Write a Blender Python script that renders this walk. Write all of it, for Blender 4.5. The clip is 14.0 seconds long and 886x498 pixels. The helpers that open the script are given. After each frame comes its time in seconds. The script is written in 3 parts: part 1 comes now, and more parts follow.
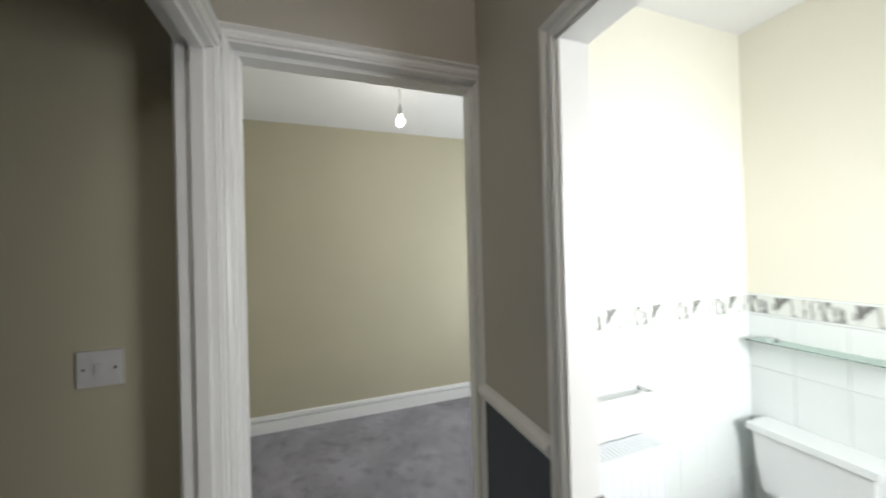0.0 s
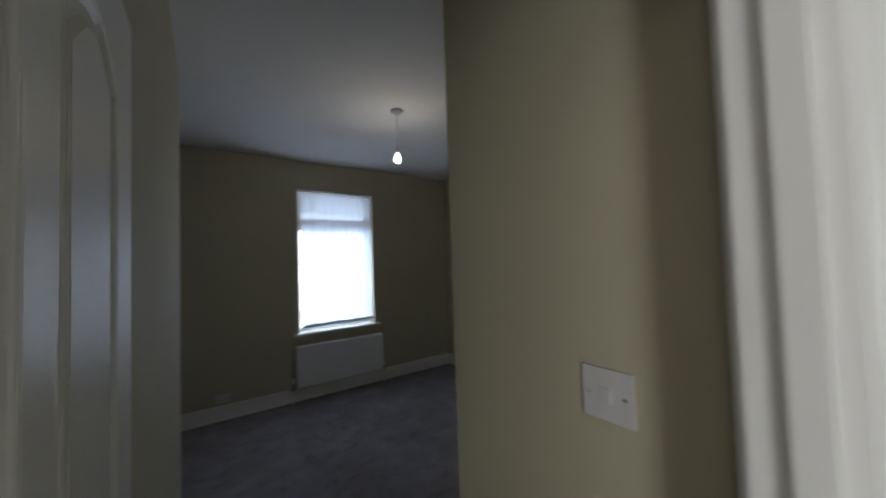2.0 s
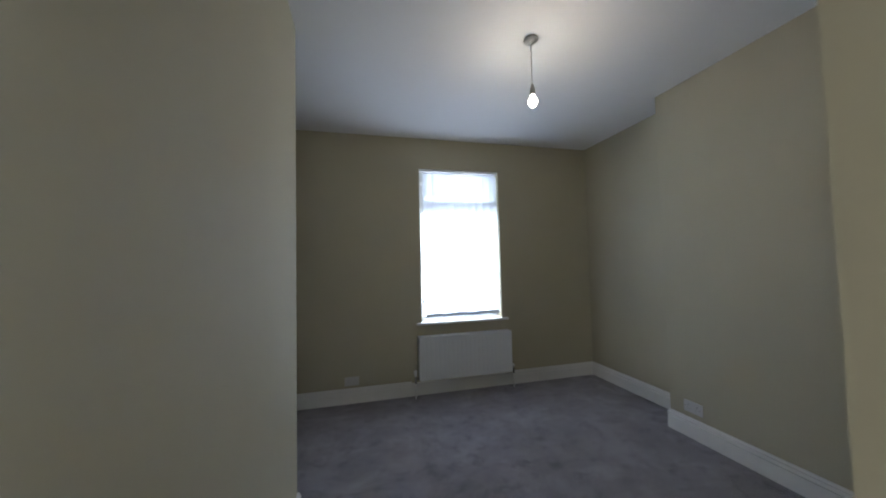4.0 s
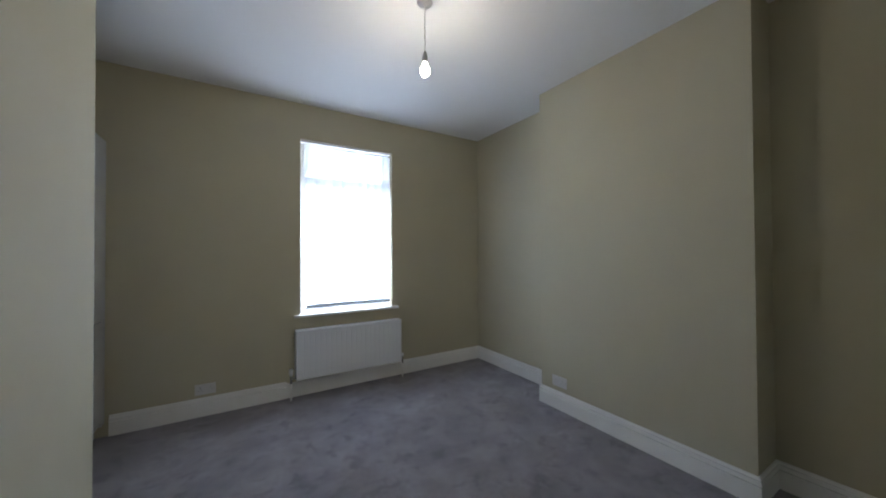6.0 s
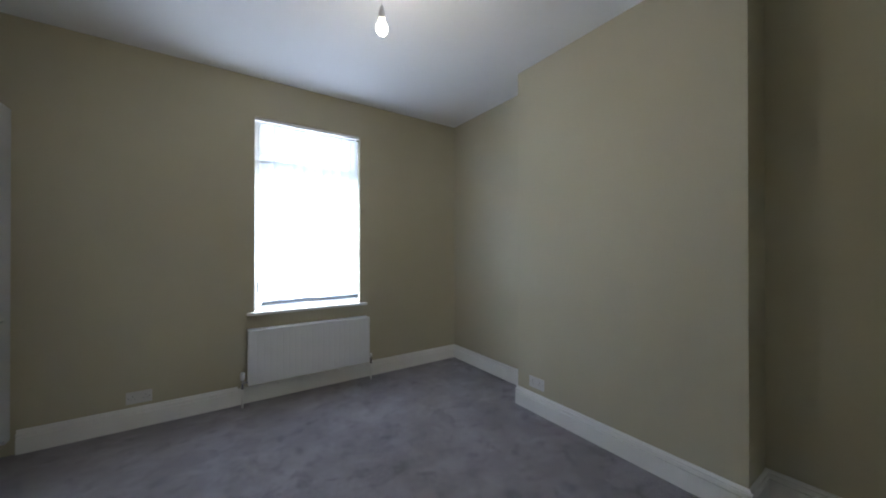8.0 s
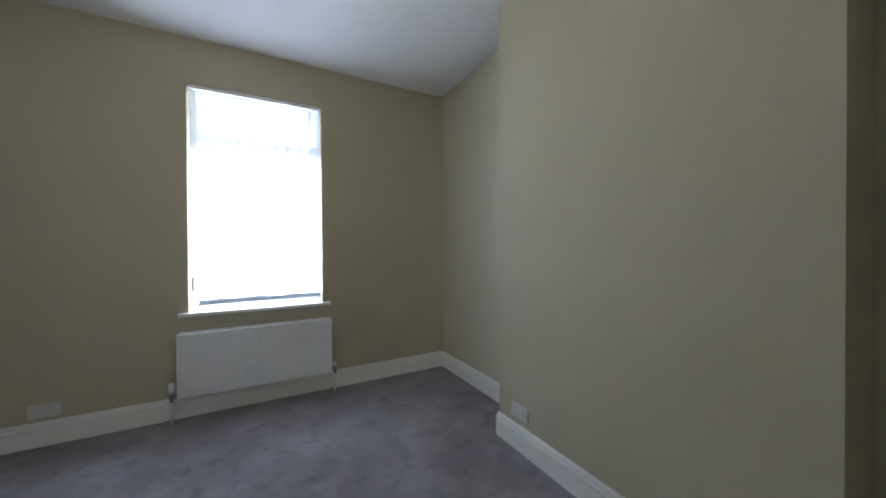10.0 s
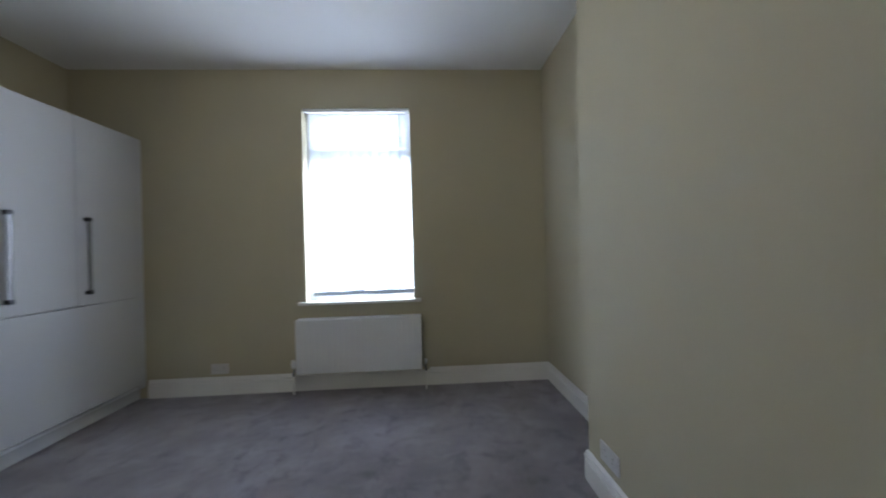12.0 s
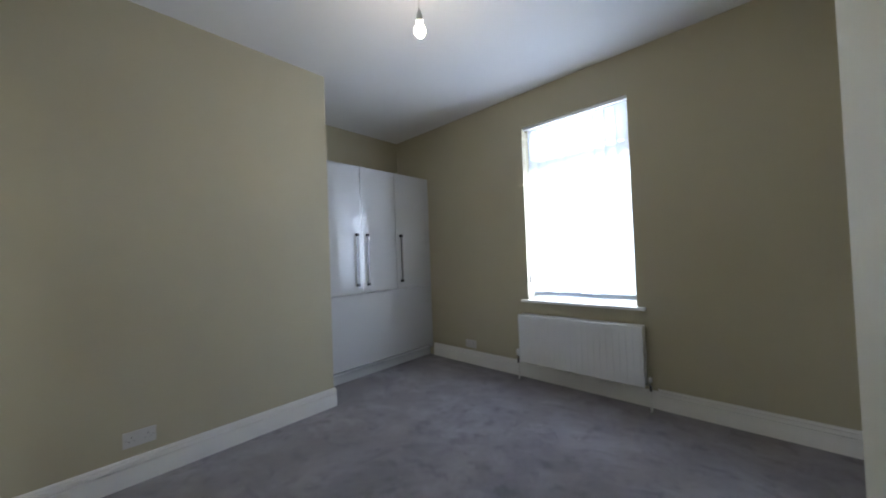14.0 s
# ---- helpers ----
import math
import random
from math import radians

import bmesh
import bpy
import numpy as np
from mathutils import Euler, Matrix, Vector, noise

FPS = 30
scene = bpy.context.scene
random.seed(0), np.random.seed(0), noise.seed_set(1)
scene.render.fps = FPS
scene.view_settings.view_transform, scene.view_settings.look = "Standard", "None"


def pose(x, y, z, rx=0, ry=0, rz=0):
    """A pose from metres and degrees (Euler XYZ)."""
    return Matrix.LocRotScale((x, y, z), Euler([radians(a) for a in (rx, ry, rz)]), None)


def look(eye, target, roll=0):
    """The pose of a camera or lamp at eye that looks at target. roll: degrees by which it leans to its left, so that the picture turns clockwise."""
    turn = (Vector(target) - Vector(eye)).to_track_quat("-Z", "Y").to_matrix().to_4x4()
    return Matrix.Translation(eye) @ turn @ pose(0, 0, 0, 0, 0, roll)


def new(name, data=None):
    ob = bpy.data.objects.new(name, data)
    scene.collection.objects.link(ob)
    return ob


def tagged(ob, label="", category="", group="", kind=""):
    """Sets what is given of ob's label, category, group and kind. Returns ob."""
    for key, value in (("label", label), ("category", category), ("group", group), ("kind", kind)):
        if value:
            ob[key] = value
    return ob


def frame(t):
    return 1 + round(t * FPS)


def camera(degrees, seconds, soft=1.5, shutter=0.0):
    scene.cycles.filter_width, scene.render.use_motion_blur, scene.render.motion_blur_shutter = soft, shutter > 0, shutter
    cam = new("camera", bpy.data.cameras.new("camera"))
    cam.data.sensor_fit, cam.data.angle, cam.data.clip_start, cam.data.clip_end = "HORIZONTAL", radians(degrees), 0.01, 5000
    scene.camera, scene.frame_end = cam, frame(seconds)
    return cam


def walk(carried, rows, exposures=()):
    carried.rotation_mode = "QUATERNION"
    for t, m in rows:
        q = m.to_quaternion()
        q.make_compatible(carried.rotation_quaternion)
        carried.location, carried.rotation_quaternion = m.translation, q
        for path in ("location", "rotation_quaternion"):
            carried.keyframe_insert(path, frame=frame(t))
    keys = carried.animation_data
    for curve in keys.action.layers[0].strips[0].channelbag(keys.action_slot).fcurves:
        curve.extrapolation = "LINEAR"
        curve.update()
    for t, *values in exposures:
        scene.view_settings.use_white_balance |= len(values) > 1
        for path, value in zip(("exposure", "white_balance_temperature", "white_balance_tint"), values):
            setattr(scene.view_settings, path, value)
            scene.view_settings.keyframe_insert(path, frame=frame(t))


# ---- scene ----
cam = camera(106.3, 14.0, soft=1.9, shutter=0.4)

PATH = [
    (0, (-0.353, 2.138, 1.617), (1.535, 1.479, 1.628), -1.5),
    (0.5, (-0.180, 2.178, 1.617), (1.812, 1.997, 1.636), -1.5),
    (1, (-0.045, 2.188, 1.618), (1.885, 2.713, 1.667), -2.0),
    (1.5, (0.040, 2.246, 1.609), (1.651, 3.430, 1.663), -2.0),
    (2, (0.140, 2.358, 1.589), (1.298, 3.987, 1.660), -1.9),
    (2.5, (0.237, 2.490, 1.537), (0.839, 4.394, 1.637), -1.7),
    (2.7, (0.240, 2.545, 1.510), (0.708, 4.485, 1.636), -1.6),
    (5, (0.462, 3.083, 1.402), (1.076, 4.986, 1.435), -0.5),
    (5.5, (0.490, 3.080, 1.378), (1.390, 4.867, 1.408), -0.5),
    (6, (0.512, 3.095, 1.379), (1.558, 4.799, 1.403), -0.3),
    (6.5, (0.502, 3.098, 1.380), (1.613, 4.761, 1.396), -0.3),
    (7, (0.530, 3.112, 1.373), (1.663, 4.760, 1.383), -0.2),
    (7.5, (0.608, 3.167, 1.347), (1.748, 4.810, 1.357), -0.0),
    (10, (1.513, 3.481, 1.277), (2.470, 5.236, 1.259), -0.3),
    (10.5, (1.635, 3.495, 1.236), (2.656, 5.215, 1.237), -0.6),
    (11, (1.868, 3.539, 1.212), (2.841, 5.286, 1.215), -0.6),
    (11.5, (1.942, 3.575, 1.194), (2.613, 5.459, 1.201), -1.5),
    (12, (2.097, 3.578, 1.215), (2.202, 5.576, 1.221), -1.6),
    (12.5, (2.323, 3.584, 1.244), (1.955, 5.550, 1.238), -1.8),
    (13, (2.530, 3.594, 1.273), (1.611, 5.371, 1.281), -2.3),
    (13.5, (2.653, 3.641, 1.262), (1.435, 5.227, 1.281), -2.4),
    (14, (2.683, 3.582, 1.253), (1.321, 5.047, 1.294), -2.2),
]
EXPOSURES = [(0, -1.6), (0.5, -1.8), (1, -1.9), (1.5, -1.75), (2, -1.62), (2.5, -1.43), (2.7, -1.26), (4.8, -0.05), (6.5, 0.09), (10, 0.2), (12.5, 0.06), (14, 0.17)]
walk(cam, [(t, look(eye, target, roll)) for t, eye, target, roll in PATH], EXPOSURES)

# ---- world and lights ----
world = bpy.data.worlds.new("world")
scene.world = world
world.use_nodes = True
wn, wl = world.node_tree.nodes, world.node_tree.links
sky = wn.new("ShaderNodeTexSky")
sky.sky_type = "NISHITA"
sky.sun_disc = False
sky.sun_elevation, sky.sun_rotation = radians(38), radians(200)
wl.new(sky.outputs[0], wn["Background"].inputs[0])
wn["Background"].inputs[1].default_value = 0.12

H = 2.861          # bedroom ceiling
H2 = 2.855         # ceiling of the landing, back room and bathroom
YW = 6.6          # window wall
WX0, WX1, WZ0, WZ1 = 1.024, 1.985, 0.779, 2.517
BULB = (1.442, 4.802, 2.449)
BULB2 = (1.887, 1.641, 2.512)


def sun_lamp():
    d = bpy.data.lights.new("sun", "SUN")
    d.energy, d.angle, d.color = 1.2, radians(12), (1.0, 0.97, 0.93)
    ob = new("sun", d)
    ob.matrix_world = look((0, 0, 20), (6, -9, 8))


def area_lamp(name, eye, target, w, h, watts, color, spread=180):
    d = bpy.data.lights.new(name, "AREA")
    d.shape, d.size, d.size_y = "RECTANGLE", w, h
    d.energy, d.color, d.spread = watts, color, radians(spread)
    ob = new(name, d)
    ob.matrix_world = look(eye, target)


def bulb_lamp(name, at, watts, color=(1.0, 0.88, 0.70), size=0.03):
    d = bpy.data.lights.new(name, "POINT")
    d.energy, d.color, d.shadow_soft_size = watts, color, size
    new(name, d).matrix_world = pose(*at)


sun_lamp()
area_lamp("window_daylight", ((WX0 + WX1) / 2, 6.98, 1.52), ((WX0 + WX1) / 2, 0, 1.52), 0.98, 1.52, 86, (0.70, 0.815, 1.0))
# added lamp: an unseen back room window, assumed so its walls get light
area_lamp("back_room_assumed_daylight", (1.7, -0.52, 1.5), (1.7, 3, 1.5), 1.1, 1.2, 165, (0.86, 0.93, 1.0))
# added lamp for the bright bathroom; its true source is out of view
area_lamp("bathroom_added_light", (-1.12, 0.6, 1.6), (1, 0.6, 1.4), 0.7, 0.9, 100, (0.95, 0.98, 1.0), 120)
bulb_lamp("bulb_light", (BULB[0], BULB[1], BULB[2] - 0.05), 8.5, (1.0, 0.90, 0.76))
bulb_lamp("back_room_bulb_light", (BULB2[0], BULB2[1], BULB2[2] - 0.05), 16, (1.0, 0.93, 0.82))
bulb_lamp("landing_light", (-1.05, 1.99, 2.45), 28, (1.0, 0.95, 0.88), 0.15)

# ---- materials ----


def material(name, color, rough=0.5, metal=0.0, var=0.0, scale=3.0, grain=0.0, grain_scale=300.0, stretch=(1, 1, 1), dist=0.002, coat=0.0, spec=0.5, color2=None):
    """A painted or woven surface: two scales of variation in colour and a fine bump."""
    m = bpy.data.materials.new(name)
    m.use_nodes = True
    n, l = m.node_tree.nodes, m.node_tree.links
    b = n["Principled BSDF"]
    b.inputs["Roughness"].default_value = rough
    b.inputs["Metallic"].default_value = metal
    b.inputs["Specular IOR Level"].default_value = spec
    b.inputs["Coat Weight"].default_value = coat
    b.inputs["Base Color"].default_value = (*color, 1)
    co = n.new("ShaderNodeTexCoord")
    mp = n.new("ShaderNodeMapping")
    mp.inputs["Scale"].default_value = stretch
    l.new(co.outputs["Object"], mp.inputs["Vector"])
    if var:
        big = n.new("ShaderNodeTexNoise")
        big.inputs["Scale"].default_value, big.inputs["Detail"].default_value = scale, 5
        l.new(mp.outputs[0], big.inputs["Vector"])
        ramp = n.new("ShaderNodeValToRGB")
        c2 = color2 or tuple(c * (1 + var) for c in color)
        ramp.color_ramp.elements[0].position, ramp.color_ramp.elements[1].position = 0.35, 0.68
        ramp.color_ramp.elements[0].color = (*[c * (1 - var) for c in color], 1)
        ramp.color_ramp.elements[1].color = (*c2, 1)
        l.new(big.outputs["Fac"], ramp.inputs[0])
        l.new(ramp.outputs[0], b.inputs["Base Color"])
    if grain:
        fine = n.new("ShaderNodeTexNoise")
        fine.inputs["Scale"].default_value, fine.inputs["Detail"].default_value = grain_scale, 3
        l.new(mp.outputs[0], fine.inputs["Vector"])
        bump = n.new("ShaderNodeBump")
        bump.inputs["Strength"].default_value, bump.inputs["Distance"].default_value = grain, dist
        l.new(fine.outputs["Fac"], bump.inputs["Height"])
        l.new(bump.outputs[0], b.inputs["Normal"])
    return m


WALL = material("olive_cream_emulsion", (0.465, 0.43, 0.32), 0.75, var=0.025, scale=1.3, grain=0.25, grain_scale=160, dist=0.0012, spec=0.3)
LANDING = material("warm_grey_emulsion", (0.50, 0.47, 0.42), 0.7, var=0.03, scale=1.5, grain=0.25, grain_scale=160, dist=0.0012, spec=0.3)
NAVY = material("slate_blue_emulsion", (0.055, 0.068, 0.09), 0.6, var=0.05, scale=2, grain=0.25, grain_scale=160, dist=0.0012)
CEIL = material("white_ceiling_paint", (0.78, 0.78, 0.78), 0.85, var=0.015, scale=1.2, grain=0.2, grain_scale=120, dist=0.001, spec=0.2)
TRIM = material("cream_white_gloss", (0.80, 0.795, 0.785), 0.3, var=0.02, scale=4, grain=0.12, grain_scale=60, stretch=(1, 1, 1), dist=0.001)
UPVC = material("white_plastic", (0.80, 0.81, 0.82), 0.35, var=0.01, scale=5, grain=0.05, grain_scale=80)
SOCKET = material("white_switch_plastic", (0.58, 0.57, 0.57), 0.3)
RAD = material("white_enamel", (0.74, 0.76, 0.79), 0.42, var=0.01, scale=5, grain=0.05, grain_scale=90)
GLOSS = material("gloss_white_lacquer", (0.56, 0.575, 0.60), 0.06, var=0.01, scale=2, coat=0.3)
STEEL = material("brushed_steel", (0.30, 0.30, 0.31), 0.5, 1.0, grain=0.1, grain_scale=200, stretch=(8, 8, 1))
DARKEND = material("dark_metal_end", (0.05, 0.05, 0.055), 0.4, 0.8)
CHROME = material("chrome", (0.6, 0.6, 0.6), 0.15, 1.0)
BRASSY = material("tarnished_steel", (0.35, 0.32, 0.28), 0.35, 1.0)
CORD = material("white_flex", (0.72, 0.72, 0.70), 0.5)
# near-black colour stands in for the shade inside small holes
DARK = material("recess_shade_black", (0.02, 0.02, 0.02), 0.8)
CERAMIC = material("white_ceramic", (0.80, 0.82, 0.82), 0.08, coat=0.4)
TILE = material("white_glazed_tile", (0.78, 0.81, 0.80), 0.12, var=0.01, scale=3)
CREAM = material("pale_cream_emulsion", (0.78, 0.76, 0.66), 0.7, var=0.015, scale=2)
FLOORTILE = material("pale_vinyl", (0.5, 0.5, 0.48), 0.4, var=0.05, scale=6)
SLATE = material("slate_strip", (0.10, 0.11, 0.13), 0.6, var=0.3, scale=40)
BRICKFAR = material("far_brick", (0.28, 0.17, 0.13), 0.8, var=0.15, scale=20)


def carpet_material():
    m = bpy.data.materials.new("grey_mauve_carpet")
    m.use_nodes = True
    n, l = m.node_tree.nodes, m.node_tree.links
    b = n["Principled BSDF"]
    b.inputs["Roughness"].default_value = 0.95
    b.inputs["Specular IOR Level"].default_value = 0.1
    b.inputs["Sheen Weight"].default_value = 0.35
    b.inputs["Sheen Roughness"].default_value = 0.5
    co = n.new("ShaderNodeTexCoord")

    def noise_at(scale, detail, rough=0.55, distortion=0.0):
        t = n.new("ShaderNodeTexNoise")
        t.inputs["Scale"].default_value, t.inputs["Detail"].default_value = scale, detail
        t.inputs["Roughness"].default_value, t.inputs["Distortion"].default_value = rough, distortion
        l.new(co.outputs["Object"], t.inputs["Vector"])
        return t.outputs["Fac"]

    def ramp(fac, p0, p1, c0, c1):
        r = n.new("ShaderNodeValToRGB")
        r.color_ramp.elements[0].position, r.color_ramp.elements[1].position = p0, p1
        r.color_ramp.elements[0].color, r.color_ramp.elements[1].color = (*c0, 1), (*c1, 1)
        l.new(fac, r.inputs[0])
        return r.outputs[0]

    def mult(a, c, f):
        x = n.new("ShaderNodeMix")
        x.data_type, x.blend_type = "RGBA", "MULTIPLY"
        x.inputs["Factor"].default_value = f
        l.new(a, x.inputs["A"]), l.new(c, x.inputs["B"])
        return x.outputs["Result"]

    base = ramp(noise_at(1.6, 3), 0.35, 0.7, (0.205, 0.19, 0.218), (0.275, 0.256, 0.29))
    marks = ramp(noise_at(9, 4, 0.62, 0.3), 0.36, 0.47, (0.66, 0.66, 0.68), (1.0, 1.0, 1.0))
    sheen = ramp(noise_at(3.2, 5, 0.65, 0.2), 0.44, 0.60, (0.84, 0.84, 0.84), (1.1, 1.1, 1.12))
    pile = ramp(noise_at(420, 2), 0.3, 0.7, (0.6, 0.6, 0.6), (1.25, 1.25, 1.25))
    l.new(mult(mult(mult(base, marks, 0.8), sheen, 0.8), pile, 0.6), b.inputs["Base Color"])
    bump = n.new("ShaderNodeBump")
    bump.inputs["Strength"].default_value, bump.inputs["Distance"].default_value = 0.7, 0.006
    l.new(noise_at(350, 2), bump.inputs["Height"])
    bump2 = n.new("ShaderNodeBump")
    bump2.inputs["Strength"].default_value, bump2.inputs["Distance"].default_value = 0.5, 0.01
    l.new(noise_at(14, 3), bump2.inputs["Height"])
    l.new(bump.outputs[0], bump2.inputs["Normal"])
    l.new(bump2.outputs[0], b.inputs["Normal"])
    return m


def slat_material(name, white, through_color, share, clear):
    m = bpy.data.materials.new(name)
    m.use_nodes = True
    n, l = m.node_tree.nodes, m.node_tree.links
    n.remove(n["Principled BSDF"])
    out = n["Material Output"]
    d, t, c = n.new("ShaderNodeBsdfDiffuse"), n.new("ShaderNodeBsdfTranslucent"), n.new("ShaderNodeBsdfTransparent")
    d.inputs[0].default_value = (*white, 1)
    t.inputs[0].default_value = (*through_color, 1)
    c.inputs[0].default_value = (0.9, 0.94, 1.0, 1)
    a, b = n.new("ShaderNodeMixShader"), n.new("ShaderNodeMixShader")
    a.inputs[0].default_value, b.inputs[0].default_value = share, clear
    l.new(d.outputs[0], a.inputs[1]), l.new(t.outputs[0], a.inputs[2])
    l.new(a.outputs[0], b.inputs[1]), l.new(c.outputs[0], b.inputs[2])
    l.new(b.outputs[0], out.inputs[0])
    return m


def glass_material(name, color, rough=0.0):
    m = bpy.data.materials.new(name)
    m.use_nodes = True
    b = m.node_tree.nodes["Principled BSDF"]
    b.inputs["Base Color"].default_value = (*color, 1)
    b.inputs["Transmission Weight"].default_value = 1
    b.inputs["Roughness"].default_value, b.inputs["IOR"].default_value = rough, 1.45
    return m


def glow_material(name, color, strength):
    m = bpy.data.materials.new(name)
    m.use_nodes = True
    b = m.node_tree.nodes["Principled BSDF"]
    b.inputs["Base Color"].default_value = (0.9, 0.9, 0.85, 1)
    b.inputs["Emission Color"].default_value = (*color, 1)
    b.inputs["Emission Strength"].default_value = strength
    return m


def grain_material():
    """White paint over a moulded wood grain: long wavering ridges."""
    m = material("white_woodgrain_paint", (0.70, 0.70, 0.69), 0.3, coat=0.03, var=0.015, scale=4)
    n, l = m.node_tree.nodes, m.node_tree.links
    b = n["Principled BSDF"]
    co, mp = n.new("ShaderNodeTexCoord"), n.new("ShaderNodeMapping")
    mp.inputs["Scale"].default_value = (1.0, 1.0, 0.09)
    wave = n.new("ShaderNodeTexWave")
    wave.wave_type, wave.bands_direction = "BANDS", "Y"
    wave.inputs["Scale"].default_value, wave.inputs["Distortion"].default_value = 75, 3.5
    wave.inputs["Detail"].default_value, wave.inputs["Detail Scale"].default_value = 3, 1.6
    l.new(co.outputs["Object"], mp.inputs["Vector"])
    l.new(mp.outputs[0], wave.inputs["Vector"])
    bump = n.new("ShaderNodeBump")
    bump.inputs["Strength"].default_value, bump.inputs["Distance"].default_value = 0.4, 0.0008
    l.new(wave.outputs["Fac"], bump.inputs["Height"])
    l.new(bump.outputs[0], b.inputs["Normal"])
    return m


def border_material():
    """Glazed border tile: grey and silver blotches in upright bands."""
    m = material("patterned_border_tile", (0.5, 0.5, 0.48), 0.15)
    n, l = m.node_tree.nodes, m.node_tree.links
    b = n["Principled BSDF"]
    co, mp = n.new("ShaderNodeTexCoord"), n.new("ShaderNodeMapping")
    mp.inputs["Scale"].default_value = (34, 34, 9)
    t = n.new("ShaderNodeTexNoise")
    t.inputs["Scale"].default_value, t.inputs["Detail"].default_value = 1.0, 5
    r = n.new("ShaderNodeValToRGB")
    e = r.color_ramp.elements
    e[0].position, e[1].position = 0.42, 0.52
    e[0].color, e[1].color = (0.16, 0.16, 0.15, 1), (0.72, 0.74, 0.70, 1)
    l.new(co.outputs["Object"], mp.inputs["Vector"])
    l.new(mp.outputs[0], t.inputs["Vector"])
    l.new(t.outputs["Fac"], r.inputs[0])
    l.new(r.outputs[0], b.inputs["Base Color"])
    return m


CARPET, SLAT, GRAIN, BORDER = carpet_material(), slat_material("white_blind_fabric", (0.8, 0.8, 0.8), (0.60, 0.65, 0.72), 0.45, 0.10), grain_material(), border_material()
POCKET = slat_material("doubled_blind_fabric", (0.6, 0.63, 0.66), (0.30, 0.36, 0.42), 0.22, 0.0)
PANE, SHELFGLASS = glass_material("window_glass", (1, 1, 1)), glass_material("green_edge_glass", (0.75, 0.92, 0.85))
GLOW = glow_material("lit_bulb_glass", (1.0, 0.90, 0.74), 14)

# ---- mesh helpers ----


def boxes(bm, *bs):
    """Adds boxes x0, x1, y0, y1, z0, z1."""
    for x0, x1, y0, y1, z0, z1 in bs:
        v = [bm.verts.new((x, y, z)) for x in (x0, x1) for y in (y0, y1) for z in (z0, z1)]
        for f in ((0, 1, 3, 2), (4, 6, 7, 5), (0, 4, 5, 1), (2, 3, 7, 6), (0, 2, 6, 4), (1, 5, 7, 3)):
            bm.faces.new([v[i] for i in f])
    return bm


def bevelled(bm, width, segments=2, angle=30):
    edges = [e for e in bm.edges if len(e.link_faces) == 2 and e.calc_face_angle(0) > radians(angle)]
    bmesh.ops.bevel(bm, geom=edges, offset=width, segments=segments, affect="EDGES", profile=0.5)
    return bm


def box(*b, bevel=0.0, segments=2):
    bm = boxes(bmesh.new(), b)
    return bevelled(bm, bevel, segments) if bevel else bm


def lathe(profile, steps=24, at=(0, 0, 0)):
    """Turns (radius, z) pairs about the z axis."""
    bm = bmesh.new()
    rings = []
    for r, z in profile:
        if r < 1e-6:
            rings.append([bm.verts.new((at[0], at[1], at[2] + z))])
        else:
            rings.append([bm.verts.new((at[0] + r * math.cos(k * math.tau / steps), at[1] + r * math.sin(k * math.tau / steps), at[2] + z)) for k in range(steps)])
    for a, b in zip(rings, rings[1:]):
        for k in range(steps):
            q = [a[k % len(a)], a[(k + 1) % len(a)], b[(k + 1) % len(b)], b[k % len(b)]]
            q = list(dict.fromkeys(q))
            if len(q) > 2:
                bm.faces.new(q)
    bmesh.ops.recalc_face_normals(bm, faces=bm.faces)
    for f in bm.faces:
        f.smooth = True
    return bm


def rod(a, b, r, steps=12):
    a, b = Vector(a), Vector(b)
    bm = lathe([(0, 0), (r, 0), (r, (b - a).length), (0, (b - a).length)], steps)
    bmesh.ops.transform(bm, verts=bm.verts, matrix=Matrix.Translation(a) @ (b - a).to_track_quat("Z", "Y").to_matrix().to_4x4())
    return bm


def sweep(bm, path, profile, normal, flip=1):
    """Carries a closed profile of (sideways, along normal) pairs along a path of points, with mitred corners."""
    n = Vector(normal)
    pts = [Vector(p) for p in path]
    dirs = [(q - p).normalized() for p, q in zip(pts, pts[1:])]
    sides = [d.cross(n).normalized() * flip for d in dirs]
    rings = []
    for i, p in enumerate(pts):
        s1, s2 = sides[max(i - 1, 0)], sides[min(i, len(sides) - 1)]
        mit = (s1 + s2) / (1 + s1.dot(s2))
        rings.append([bm.verts.new(p + mit * a + n * b) for a, b in profile])
    k = len(profile)
    for a, b in zip(rings, rings[1:]):
        for j in range(k):
            bm.faces.new([a[j], a[(j + 1) % k], b[(j + 1) % k], b[j]])
    bm.faces.new(rings[0][::-1]), bm.faces.new(rings[-1])
    bmesh.ops.recalc_face_normals(bm, faces=bm.faces)
    return bm


def mesh_of(name, bm, mat):
    bmesh.ops.recalc_face_normals(bm, faces=bm.faces)
    me = bpy.data.meshes.new(name)
    bm.to_mesh(me)
    bm.free()
    me.materials.append(mat)
    return me


def structure(name, bm, mat, label="", category=""):
    return tagged(new(name, mesh_of(name, bm, mat)), label, category, kind="structure")


def thing(name, x, y, z, label, category, group=""):
    ob = new(name)
    ob.location = (x, y, z)
    return tagged(ob, label, category, group)


def part(name, bm, mat, parent, label=""):
    """Links a bmesh in world coordinates as one mesh under a thing or a part."""
    ob = new(name, mesh_of(name, bm, mat))
    top = parent
    origin = Vector(parent.location)
    while top.parent:
        top = top.parent
        origin += Vector(top.location)
    ob.data.transform(Matrix.Translation(-origin))
    ob.parent = parent
    return tagged(ob, label)


